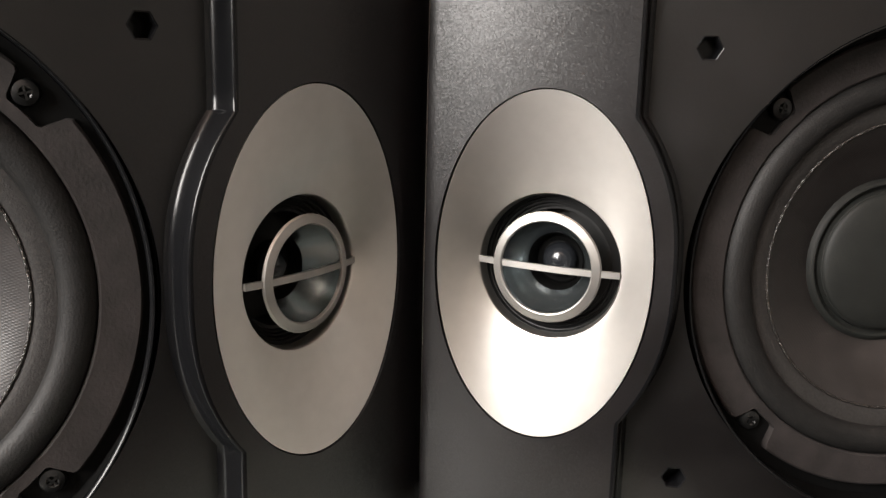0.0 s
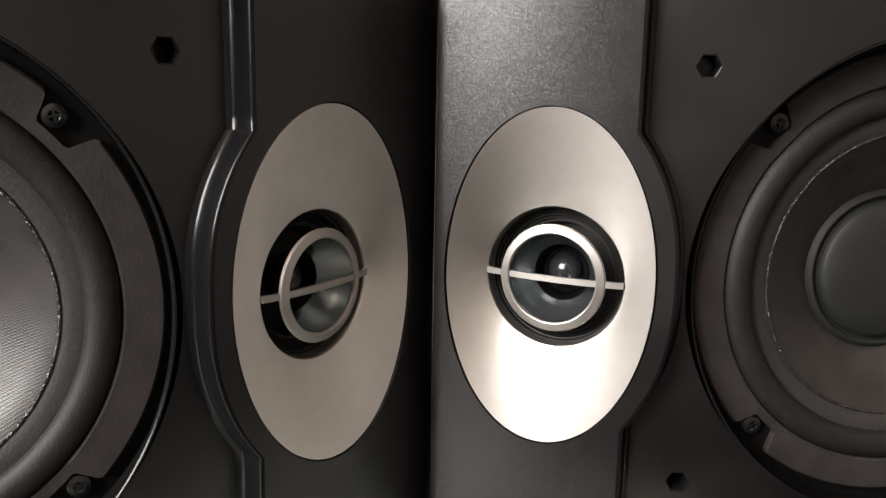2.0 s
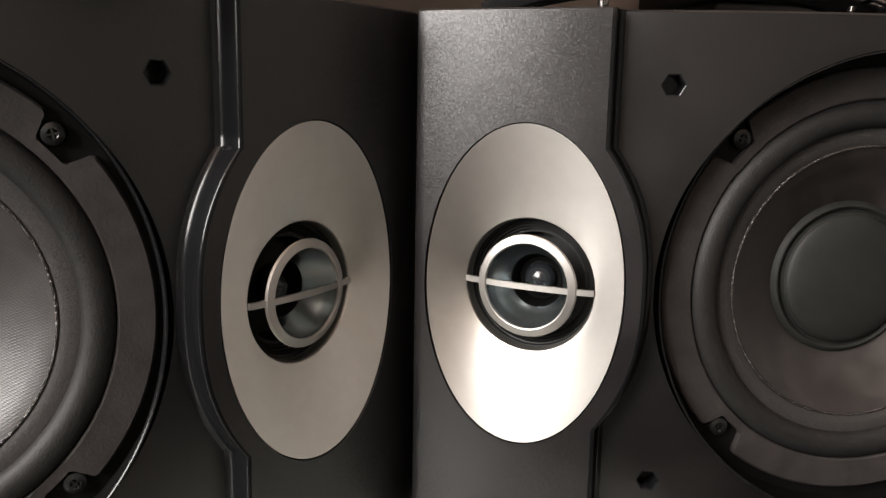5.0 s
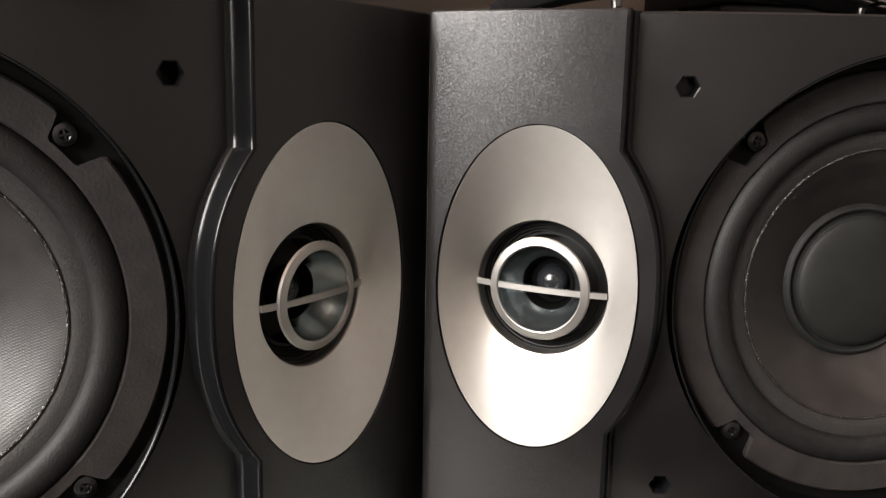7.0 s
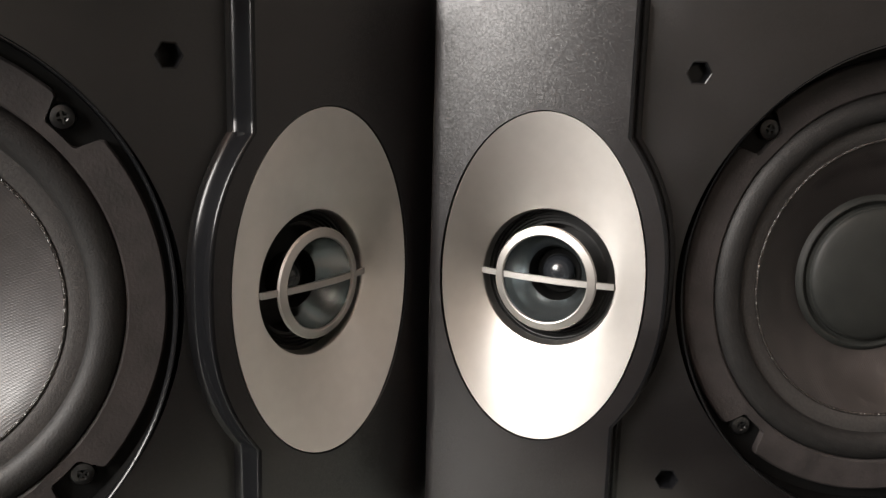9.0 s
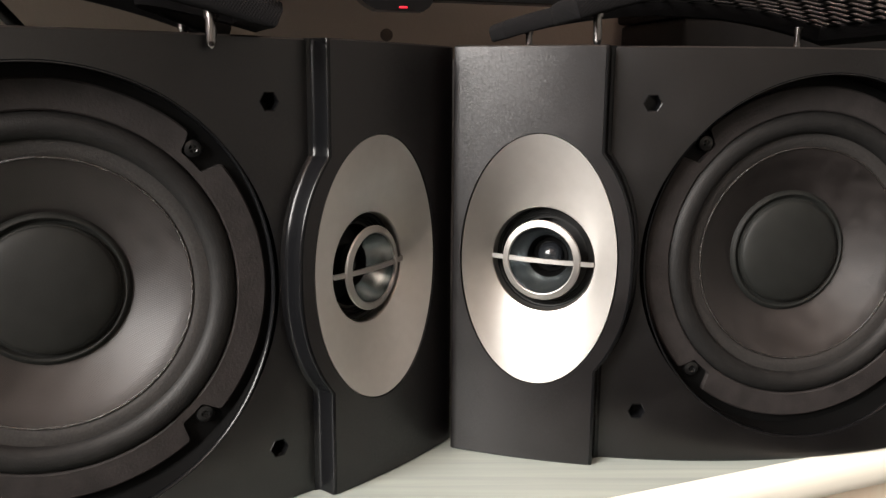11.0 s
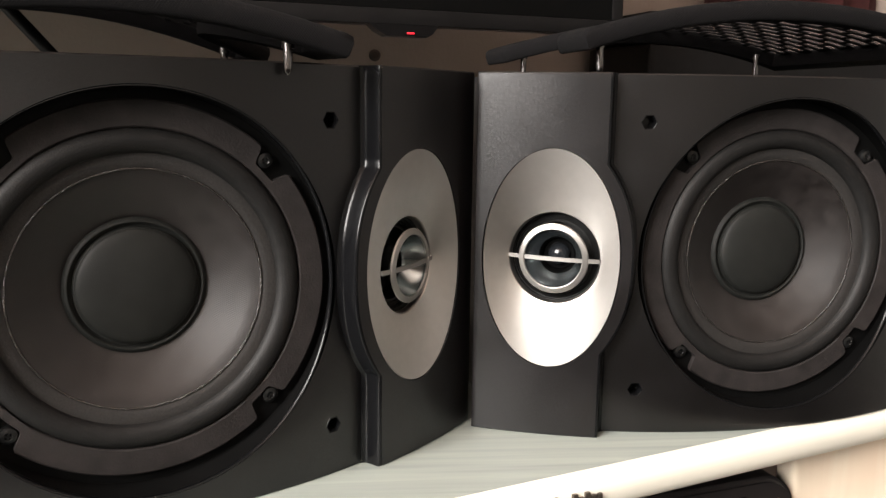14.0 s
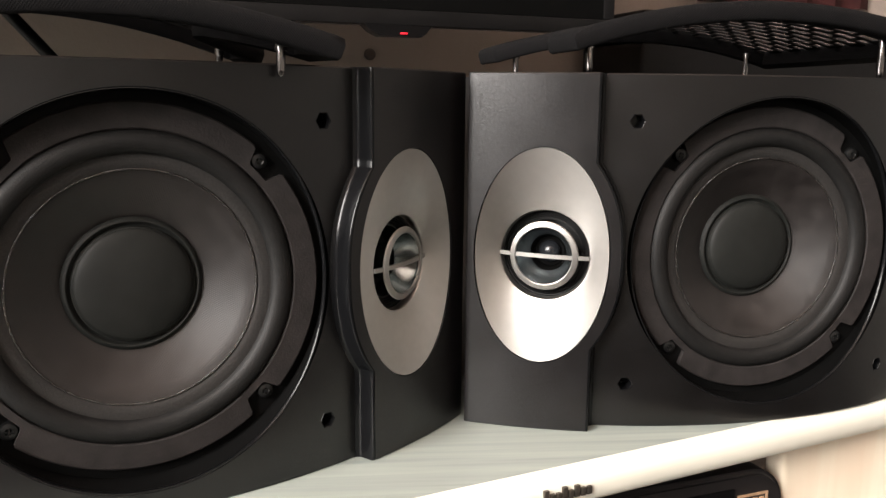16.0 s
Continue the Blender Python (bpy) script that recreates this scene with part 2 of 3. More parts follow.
M_LED.node_tree.nodes["Principled BSDF"].inputs["Emission Color"].default_value = (1.0, 0.02, 0.04, 1)
M_LED.node_tree.nodes["Principled BSDF"].inputs["Emission Strength"].default_value = 1.0


# ---- mesh helpers ----
def mesh_of(bm, name, mat, angle=35):
    bmesh.ops.recalc_face_normals(bm, faces=bm.faces)
    me = bpy.data.meshes.new(name)
    bm.to_mesh(me)
    bm.free()
    if mat:
        me.materials.append(mat)
    me.polygons.foreach_set("use_smooth", [True] * len(me.polygons))
    me.set_sharp_from_angle(angle=radians(angle))
    return me


def part(name, bm, mat, parent=None, label="", angle=35):
    ob = new(name, mesh_of(bm, name, mat, angle))
    ob.parent = parent
    if parent is not None:
        ob.matrix_parent_inverse = Matrix.Identity(4)
    if label:
        tagged(ob, label)
    return ob


def thing(name, bm, mat, label, category, group="", kind="", angle=35):
    return tagged(part(name, bm, mat, None, "", angle), label, category, group, kind)


def empty(name, label, category, group="", kind="", m=None):
    ob = new(name)
    ob.empty_display_size = 0.05
    if m is not None:
        ob.matrix_world = m
    return tagged(ob, label, category, group, kind)


def sheet(bm, rows, close_u=False, close_v=False):
    """Quads over a grid of points (rows of equal length)."""
    vs = [[bm.verts.new(p) for p in row] for row in rows]
    nr, nc = len(vs), len(vs[0])
    for i in range(nr if close_v else nr - 1):
        for j in range(nc if close_u else nc - 1):
            bm.faces.new((vs[i][j], vs[i][(j + 1) % nc], vs[(i + 1) % nr][(j + 1) % nc], vs[(i + 1) % nr][j]))
    return vs


def prism(bm, pts, z0, z1):
    """An upright prism over a plan outline."""
    lo = [bm.verts.new((p[0], p[1], z0)) for p in pts]
    hi = [bm.verts.new((p[0], p[1], z1)) for p in pts]
    n = len(pts)
    for i in range(n):
        bm.faces.new((lo[i], lo[(i + 1) % n], hi[(i + 1) % n], hi[i]))
    bm.faces.new(lo[::-1])
    bm.faces.new(hi)


def box(bm, corners, bevel=0.0, seg=2):
    """A block from eight corners: four below, four above, in turn."""
    v = [bm.verts.new(c) for c in corners]
    fs = [bm.faces.new([v[i] for i in f]) for f in ((3, 2, 1, 0), (4, 5, 6, 7), (0, 1, 5, 4), (1, 2, 6, 5), (2, 3, 7, 6), (3, 0, 4, 7))]
    if bevel:
        es = {e for f in fs for e in f.edges}
        bmesh.ops.bevel(bm, geom=list(es), offset=bevel, segments=seg, profile=0.6, affect="EDGES")


def rbox(bm, u0, u1, v0, v1, z0, z1, bevel=0.0, seg=2):
    """A block along the room's axes."""
    c = [(u0, v0), (u1, v0), (u1, v1), (u0, v1)]
    box(bm, [room(u, v, z0) for u, v in c] + [room(u, v, z1) for u, v in c], bevel, seg)


def baked(base, cutters, bevel=0.0, angle=40):
    """Mesh base (bmesh) less the cutters, with its sharp edges rounded."""
    ob = new("base", mesh_of(base, "base", None))
    made = [ob]
    for c in cutters:
        co = new("cutter", mesh_of(c, "cutter", None))
        made.append(co)
        mod = ob.modifiers.new("cut", "BOOLEAN")
        mod.operation, mod.solver, mod.object = "DIFFERENCE", "EXACT", co
    if bevel:
        bv = ob.modifiers.new("round", "BEVEL")
        bv.width, bv.segments, bv.limit_method, bv.angle_limit = bevel, 3, "ANGLE", radians(angle)
    dg = bpy.context.evaluated_depsgraph_get()
    bm = bmesh.new()
    bm.from_mesh(ob.evaluated_get(dg).to_mesh())
    for o in made:
        me = o.data
        bpy.data.objects.remove(o)
        bpy.data.meshes.remove(me)
    return bm


def lathe(bm, profile, frame_of, n=96, out=None):
    """Turn a profile of (radius, height) round; frame_of(x, y, h) places it."""
    rows = []
    for r, h in profile:
        rows.append([frame_of(r * math.cos(2 * math.pi * k / n), r * math.sin(2 * math.pi * k / n), h) for k in range(n)])
    return sheet(bm, rows, close_u=True)


def tube(bm, pts, r, n=10, caps=True):
    """A round bar along a line of points."""
    pts = [Vector(p) for p in pts]
    rows = []
    for i, p in enumerate(pts):
        d = (pts[min(i + 1, len(pts) - 1)] - pts[max(i - 1, 0)]).normalized()
        a = d.cross(Vector((0.3, 0.2, 1)) if abs(d.z) < 0.9 else Vector((1, 0.2, 0))).normalized()
        b = d.cross(a)
        rr = r[i] if isinstance(r, (list, tuple)) else r
        rows.append([p + rr * (a * math.cos(2 * math.pi * k / n) + b * math.sin(2 * math.pi * k / n)) for k in range(n)])
    vs = sheet(bm, rows, close_u=True)
    if caps:
        bm.faces.new(vs[0])
        bm.faces.new(vs[-1][::-1])


# ---- loudspeakers ----
RB, STEP = 0.3286, 0.0111          # radius of the bowed baffle; height of the raised tweeter panel
RP = RB + STEP
HALF = 0.105                       # half the height of the lying cabinet
PHI_IN, PHI_STRAIGHT, PHI_BULGE, PHI_END = 0.1285, 0.351, 0.3985, 1.065
PHI_T, PHI_W = 0.2597, 0.695       # middles of the tweeter and the woofer along the bow
TILT_T, TILT_W = 0.1063, 0.6754    # directions in which the two drivers' planes lie


def speaker(side, cx, cy, turn, label):
    """A loudspeaker lying on its side. side 1: woofer to the right of the tweeter; -1: the other way up."""
    root = empty("loudspeaker", label, "loudspeaker", "pair of loudspeakers", m=pose(cx, cy, SHELF + HALF, 0, 0, math.degrees(turn)))

    def at(r, phi, z):
        return Vector((side * r * math.sin(phi), -r * math.cos(phi), z))

    def plane_of(r, phi, tilt):
        o, t, nrm = at(r, phi, 0), Vector((side * math.cos(tilt), math.sin(tilt), 0)), Vector((side * math.sin(tilt), -math.cos(tilt), 0))
        return lambda x, y, h: o + t * x + Vector((0, 0, y)) + nrm * h

    # cabinet: top, bottom, two sides and back round an open front
    mid = (PHI_IN + PHI_END) / 2
    back = Vector((-side * math.sin(mid), math.cos(mid), 0))
    # side -1 reaches further inwards: shape added to fill the dark gap between both
    inner, outer = at(RB - 0.02, PHI_IN + (0.002 if side > 0 else -0.038), 0), at(RB - 0.02, PHI_END - 0.002, 0)
    depth = 0.20
    ib, obk = inner + back * depth, outer + back * depth
    arc = [at(RB - 0.0201, PHI_IN + (0.002 if side > 0 else -0.038) + (PHI_END - PHI_IN - 0.004) * k / 32, 0) for k in range(33)]
    bm = bmesh.new()
    plan = [(p.x, p.y) for p in arc] + [(obk.x, obk.y), (ib.x, ib.y)]
    prism(bm, plan, HALF - 0.013, HALF - 0.0004)
    prism(bm, plan, -HALF, -HALF + 0.013)
    along = (outer - inner).normalized()
    for a, b, w in ((inner, ib, along * 0.013), (outer, obk, along * -0.013)):
        prism(bm, [(q.x, q.y) for q in (a + back * 0.002, b, b + w, a + back * 0.004 + w)], -HALF + 0.013, HALF - 0.013)
    prism(bm, [(q.x, q.y) for q in (ib + along * 0.013, obk - along * 0.013, obk - along * 0.013 - back * 0.013, ib + along * 0.013 - back * 0.013)], -HALF + 0.013, HALF - 0.013)
    part("cabinet", bm, M_VINYL, root, "black vinyl-covered box")

    # bowed baffle with the woofer's opening and four hexagonal sockets
    bm = bmesh.new()
    n = 72
    lo_phi = PHI_IN + (0.004 if side > 0 else -0.032)
    phis = [lo_phi + (PHI_END - lo_phi) * k / n for k in range(n + 1)]
    zz = [-HALF + 2 * HALF * k / 30 for k in range(1, 30)]
    loop = lambda f: [at(RB - 0.0008, f, -HALF), at(RB, f, -HALF + 0.0008)] + [at(RB, f, z) for z in zz] + [at(RB, f, HALF - 0.0008), at(RB - 0.0008, f, HALF), at(RB - 0.02, f, HALF), at(RB - 0.02, f, -HALF)]
    vs = sheet(bm, [loop(f) for f in phis], close_u=True)
    bm.faces.new(vs[0])
    bm.faces.new(vs[-1][::-1])
    cut = bmesh.new()
    pw = plane_of(RB, PHI_W, TILT_W)
    vs = lathe(cut, [(0.0925, -0.06), (0.0925, 0.03)], pw, 128)
    cut.faces.new(vs[0])
    cut.faces.new(vs[-1][::-1])
    cutters = [cut]
    # throat well behind the tweeter
    well = bmesh.new()
    pt0 = plane_of(RP, PHI_T, TILT_T)
    vs = lathe(well, [(0.0285, -0.05), (0.0285, 0.02)], pt0, 48)
    well.faces.new(vs[0])
    well.faces.new(vs[-1][::-1])
    sockets = [(f, s * 0.0781) for f in (0.4175, 0.9725) for s in (1, -1)]
    for f, z in sockets:
        hx = bmesh.new()
        ph = plane_of(RB, f, f)
        rows = [[ph(0.0042 * math.cos(k * math.pi / 3), z + 0.0042 * math.sin(k * math.pi / 3), h) for k in range(6)] for h in (-0.012, 0.01)]
        vs = sheet(hx, rows, close_u=True)
        hx.faces.new(vs[0])
        hx.faces.new(vs[-1][::-1])
        cutters.append(hx)
    baffle = part("baffle", baked(bm, cutters + [well]), M_BAFFLE, root, "bowed black textured plastic front")
    for f, z in sockets:
        bm = bmesh.new()
        ph = plane_of(RB, f, f)
        rows = [[ph(r * math.cos(k * math.pi / 3), z + r * math.sin(k * math.pi / 3), h) for k in range(6)] for r, h in ((0.0047, 0.0), (0.0046, 0.0002), (0.0043, 0.0001), (0.0040, -0.0007), (0.0038, -0.0015), (0.0037, -0.010))]
        bm.faces.new(sheet(bm, rows, close_u=True)[-1])
        part("socket", bm, M_LIP, baffle, "hexagonal peg socket with a chamfered rim", 20)
    bm = bmesh.new()
    lip = []
    for k in range(128):
        a = 2 * math.pi * k / 128
        row = []
        for r, h in ((0.0934, 0.00012), (0.0931, 0.0001), (0.0927, -0.0003), (0.0924, -0.0009), (0.0923, -0.0018)):
            fl = pw(r * math.cos(a), 0, 0)
            row.append(at(RB + h, math.atan2(side * fl.x, -fl.y), r * math.sin(a)))
        lip.append(row)
    sheet(bm, lip, close_v=True)
    part("opening_lip", bm, M_LIP, baffle, "smooth chamfered rim", 60)
    # Added liner over the cut wall; its near-black colour holds the recess's shade.
    bm = bmesh.new()
    wall = []
    for k in range(128):
        a = 2 * math.pi * k / 128
        fl = pw(0.0921 * math.cos(a), 0, 0)
        rim = at(RB - 0.0016, math.atan2(side * fl.x, -fl.y), 0.0921 * math.sin(a))
        wall.append([rim, pw(0.0921 * math.cos(a), 0.0921 * math.sin(a), -0.0192)])
    sheet(bm, wall, close_v=True)
    part("recess_shade_liner", bm, M_RECESS, baffle, "added near-black liner that stands for the recess's shade", 60)

    # raised tweeter panel with its swelling ridge
    def edge(z, base):
        w = 0.0 if abs(z) >= 0.0545 else (PHI_BULGE - PHI_STRAIGHT) * (1 - (abs(z) / 0.0545) ** 2.55)
        return PHI_STRAIGHT + w + (0.0050 if base else 0.0)

    zs = sorted({-HALF, HALF, -0.0545, 0.0545, *[0.0545 * math.sin(math.pi / 2 * k / 22) for k in range(-21, 22)], *[s * (0.0545 + (HALF - 0.0545) * k / 10) for k in range(1, 10) for s in (1, -1)], *[s * (HALF - 0.0007) for s in (1, -1)]})
    bm = bmesh.new()
    cols = 26
    # the left panel is widened likewise to keep that gap dark
    p_in = PHI_IN if side > 0 else PHI_IN - 0.034
    rows = []
    for z in zs:
        e, b = edge(z, False), edge(z, True)
        low = 0.0007 if abs(z) > HALF - 1e-6 else 0.0
        top = [at(RP - 0.0012 - low, p_in, z), at(RP - 0.0004 - low, p_in + 0.0012, z), at(RP - low, p_in + 0.0036, z)]
        top += [at(RP - low, p_in + 0.0036 + (e - p_in - 0.0082) * k / cols, z) for k in range(1, cols + 1)]
        under = [at(RB - 0.003, e - 0.0046 + (p_in - e + 0.0046) * k / cols, z) for k in range(cols + 1)]
        rows.append(top + [at(RB - 0.002, e - 0.0046, z)] + under[1:])
    vs = sheet(bm, rows, close_u=True)
    bm.faces.new(vs[0])
    bm.faces.new(vs[-1][::-1])
    hole = bmesh.new()
    pe = plane_of(RP, PHI_T, PHI_T)
    ring = [[pe(0.0397 * math.cos(2 * math.pi * k / 120), 0.0636 * math.sin(2 * math.pi * k / 120), h) for k in range(120)] for h in (-0.03, 0.02)]
    vs = sheet(hole, ring, close_u=True)
    hole.faces.new(vs[0])
    hole.faces.new(vs[-1][::-1])
    panel = part("tweeter_panel", baked(bm, [hole]), M_TPANEL, root, "raised black panel with leather-like grain")
    # ridge: rounded shoulder, wall and hollow foot that runs out on the baffle
    shoulder = ((-0.0016, 0.0), (-0.0009, -0.00003), (-0.0005, -0.00014), (-0.0002, -0.0004), (0.00004, -0.0009), (0.0004, -0.0050), (0.0007, -0.0082), (0.0010, -0.0093), (0.0016, -0.0101), (0.0023, -0.0106), (0.0031, -0.0110), (0.0040, -0.0114))
    bm = bmesh.new()
    sheet(bm, [[at(RP + h - (0.0007 if abs(z) > HALF - 1e-6 and k < 6 else 0.0), edge(z, False) + d / RP, z) for k, (d, h) in enumerate(shoulder)] + [at(RB - 0.003, edge(z, False) - 0.0030, z)] for z in zs], close_u=True)
    part("ridge", bm, M_LIP, panel, "smooth satin ridge round the tweeter panel", 60)

    # silver waveguide: oval rim running into a round throat
    pt = plane_of(RP - 0.0067, 0.2646, TILT_T)
    bm = bmesh.new()
    n, rows = 144, []
    steps = [k / 22 for k in range(21)] + [0.93, 0.95, 0.97, 0.985, 1.0]
    for s in steps:
        row = []
        for k in range(n):
            a = 2 * math.pi * k / n
            x, y = 0.0392 * math.cos(a), 0.0631 * math.sin(a)
            flat = pe(x, y, 0)
            rim = at(RP - 0.0006, math.atan2(side * flat.x, -flat.y), y)
            thr = pt(0.0268 * math.cos(a), 0.0268 * math.sin(a), -0.0008)
            p = rim.lerp(thr, s)
            nrm = pt(0, 0, 1) - pt(0, 0, 0)
            row.append(p + nrm * (0.0010 * s ** 5 * (1 - s)))
        rows.append(row)
    first = [p - (pt(0, 0, 1) - pt(0, 0, 0)) * 0.004 for p in rows[0]]
    lip = [[pt(r * math.cos(2 * math.pi * k / n), r * math.sin(2 * math.pi * k / n), h) for k in range(n)] for r, h in ((0.0265, -0.0013), (0.0263, -0.0019), (0.0261, -0.0028), (0.02595, -0.0042), (0.0259, -0.0056))]
    sheet(bm, [first] + rows + lip, close_u=True)
    guide = part("waveguide", bm, M_SILVER, root, "oval satin silver horn plate", 28)

    bm = bmesh.new()
    prof = [(0.0262, -0.0054), (0.0258, -0.0056), (0.0256, -0.0062), (0.0254, -0.007)]
    for k in range(4):
        prof += [(0.0250 - 0.0012 * k, -0.0072 - 0.0006 * k), (0.0247 - 0.0012 * k, -0.0086 - 0.0006 * k)]
    prof += [(0.0200, -0.0105), (0.0195, -0.022), (0.0001, -0.022)]
    lathe(bm, prof, pt, 96)
    part("throat", bm, M_THROAT, guide, "ribbed black plastic throat")

    bm = bmesh.new()
    ring = [(0.0167, 0.0018), (0.0169, 0.0027), (0.0173, 0.0029), (0.0199, 0.0021), (0.0204, 0.0014), (0.0202, 0.0009), (0.0192, 0.0004)]
    lathe(bm, ring, pt, 96)
    part("horn_ring", bm, M_RING, guide, "bright satin silver ring")
    bm = bmesh.new()
    lathe(bm, [(0.0168, 0.0018), (0.0166, 0.0006), (0.0148, -0.0035), (0.0125, -0.0080), (0.0110, -0.0108)], pt, 72)
    part("horn_cone", bm, M_HORN, guide, "dark grey metal cone")
    bm = bmesh.new()
    lathe(bm, [(0.0111, -0.0107), (0.0101, -0.0128), (0.0094, -0.0165), (0.0086, -0.0160), (0.0070, -0.0163)], pt, 72)
    part("dome_surround", bm, M_RECESS, guide, "matte black hollow round the dome")
    bm = bmesh.new()
    lathe(bm, [(0.0068 * math.cos(k * math.pi / 24), -0.0164 + 0.0060 * math.sin(k * math.pi / 24)) for k in range(12)] + [(0.00002, -0.0104)], pt, 48)
    part("tweeter_dome", bm, M_DOME, guide, "glossy black dome")
    bm = bmesh.new()
    sec = lambda x, y, w, h0, h1: [pt(x, y - w, h0), pt(x, y + w, h0), pt(x, y + w, h1), pt(x, y - w, h1)]
    bar = []
    for k in range(-14, 15):
        x = 0.0266 * k / 14
        bar.append(sec(x, -0.0003 * k / 14, 0.00115, -0.0010 + 0.0030 * (1 - (k / 14) ** 2), 0.0004 + 0.0030 * (1 - (k / 14) ** 2)))
    vs = sheet(bm, bar, close_u=True)
    bm.faces.new(vs[0])
    bm.faces.new(vs[-1][::-1])
    bmesh.ops.bevel(bm, geom=[e for e in bm.edges if len(e.link_faces) == 2 and e.calc_face_angle(0) > 0.8], offset=0.0003, segments=2, affect="EDGES")
    part("bridge_bar", bm, M_RING, guide, "thin satin silver bar")

    # woofer
    pw = plane_of(RB - 0.0179, PHI_W, TILT_W)
    bm = bmesh.new()
    lathe(bm, [(0.0735, -0.012), (0.0735, -0.0012), (0.0930, -0.0012), (0.0930, -0.006)], pw, 128)
    basket = part("woofer_basket", bm, M_BASKET, root, "black metal basket in a round recess")
    bm = bmesh.new()
    n = 480
    notch = lambda a: min(abs((a - 0.040 - math.pi / 4 - q * math.pi / 2 + math.pi) % (2 * math.pi) - math.pi) for q in range(4))

    def outer_r(a):
        d = notch(a)
        s = min(1, max(0, (d - 0.070) / 0.044))
        return 0.0785 + 0.0088 * s * s * (3 - 2 * s)

    rows = []
    for f, h in ((0.0, -0.0012), (0.0, 0.0016), (0.06, 0.0022), (0.94, 0.0022), (1.0, 0.0016), (1.0, -0.0012)):
        rows.append([pw((0.0746 + (outer_r(2 * math.pi * k / n) - 0.0746) * f) * math.cos(2 * math.pi * k / n), (0.0746 + (outer_r(2 * math.pi * k / n) - 0.0746) * f) * math.sin(2 * math.pi * k / n), h) for k in range(n)])
    sheet(bm, rows, close_u=True)
    part("gasket", bm, M_GASKET, basket, "charcoal foam gasket notched at the screws")
    bm = bmesh.new()
    roll = [(0.0748, -0.0010)] + [(0.0690 + 0.0056 * math.cos(k * math.pi / 16), -0.0006 + 0.0046 * math.sin(k * math.pi / 16)) for k in range(17)] + [(0.0632, -0.0009), (0.0622, -0.0012)]
    lathe(bm, roll, pw, 128)
    part("surround", bm, M_RUBBER, basket, "rolled black rubber surround")
    bm = bmesh.new()
    lathe(bm, [(0.0637, -0.0006), (0.0628, -0.0006), (0.0600, -0.0007), (0.0575, -0.0013), (0.0560, -0.0022)], pw, 128)
    part("surround_flange", bm, M_FLANGE, basket, "speckled charcoal rim glued to the cone")
    bm = bmesh.new()
    lathe(bm, [(0.0566, -0.0028), (0.0563, -0.0016), (0.0555, -0.0018), (0.0505, -0.0048), (0.044, -0.0088), (0.037, -0.0128), (0.030, -0.0165)], pw, 128)
    cone = part("cone", bm, M_CONE, root, "dark woven speaker cone")
    bm = bmesh.new()
    lathe(bm, [(0.0562 + 0.0006 * math.cos(k * math.pi / 4), -0.0016 + 0.0005 * math.sin(k * math.pi / 4)) for k in range(9)], pw, 128)
    part("glue_bead", bm, M_GLUE, cone)
    bm = bmesh.new()
    lathe(bm, [(0.0284, -0.0150), (0.0279, -0.0128)] + [(0.0275 * math.cos(k * math.pi / 28), -0.0126 + 0.0050 * math.sin(k * math.pi / 28)) for k in range(14)] + [(0.00005, -0.0076)], pw, 96)
    cap = part("dust_cap", bm, M_CAP, cone, "matte black domed dust cap")
    bm = bmesh.new()
    lathe(bm, [(0.0334, -0.0158), (0.0322, -0.0142), (0.0314, -0.0133), (0.0306, -0.0131), (0.0299, -0.0135), (0.0292, -0.0146), (0.0282, -0.0149)], pw, 96)
    part("collar", bm, M_CAP, cap, "black glued collar round the cap")
    for q in range(4):
        a = math.pi / 4 + q * math.pi / 2
        bm = bmesh.new()
        sx, sy = 0.0828 * math.cos(a), 0.0828 * math.sin(a)
        loc = lambda x, y, h: pw(sx + x, sy + y, h)
        n = 24
        rows = []
        for r, h in ((0.0042, -0.0012), (0.0042, 0.0004), (0.0036, 0.0016), (0.0024, 0.0021)):
            rows.append([loc(r * math.cos(2 * math.pi * k / n), r * math.sin(2 * math.pi * k / n), h) for k in range(n)])
        # cross recess: the head's middle sinks along two slots
        for r, deep in ((0.0018, 0.0), (0.0011, 0.6), (0.0003, 1.0)):
            rows.append([loc(r * math.cos(2 * math.pi * k / n), r * math.sin(2 * math.pi * k / n), 0.0022 - 0.0016 * (deep if (k + q) % 6 in (0, 1, 5) else deep * deep * 0.8)) for k in range(n)])
        vs = sheet(bm, rows, close_u=True)
        bm.faces.new(vs[-1])
        for d in (0.35, 0.35 + math.pi / 2):
            cd, sd = math.cos(d + q), math.sin(d + q)
            c = [(-0.0022, -0.00035), (0.0022, -0.00035), (0.0022, 0.00035), (-0.0022, 0.00035)]
            p2 = [(x * cd - y * sd, x * sd + y * cd) for x, y in c]
            box(bm, [loc(x, y, 0.0008) for x, y in p2] + [loc(x, y, 0.00225) for x, y in p2])
        part("screw", bm, M_SCREW, basket, "black cross-head screw")
    return root


speaker(1, 0.1390, 0.6097, -0.5372, "black bookshelf loudspeaker lying on its side on the shelf, grille off")
speaker(-1, -0.2813, 0.4939, 1.0943, "black loudspeaker with silver tweeter lying on its side, angled inwards")


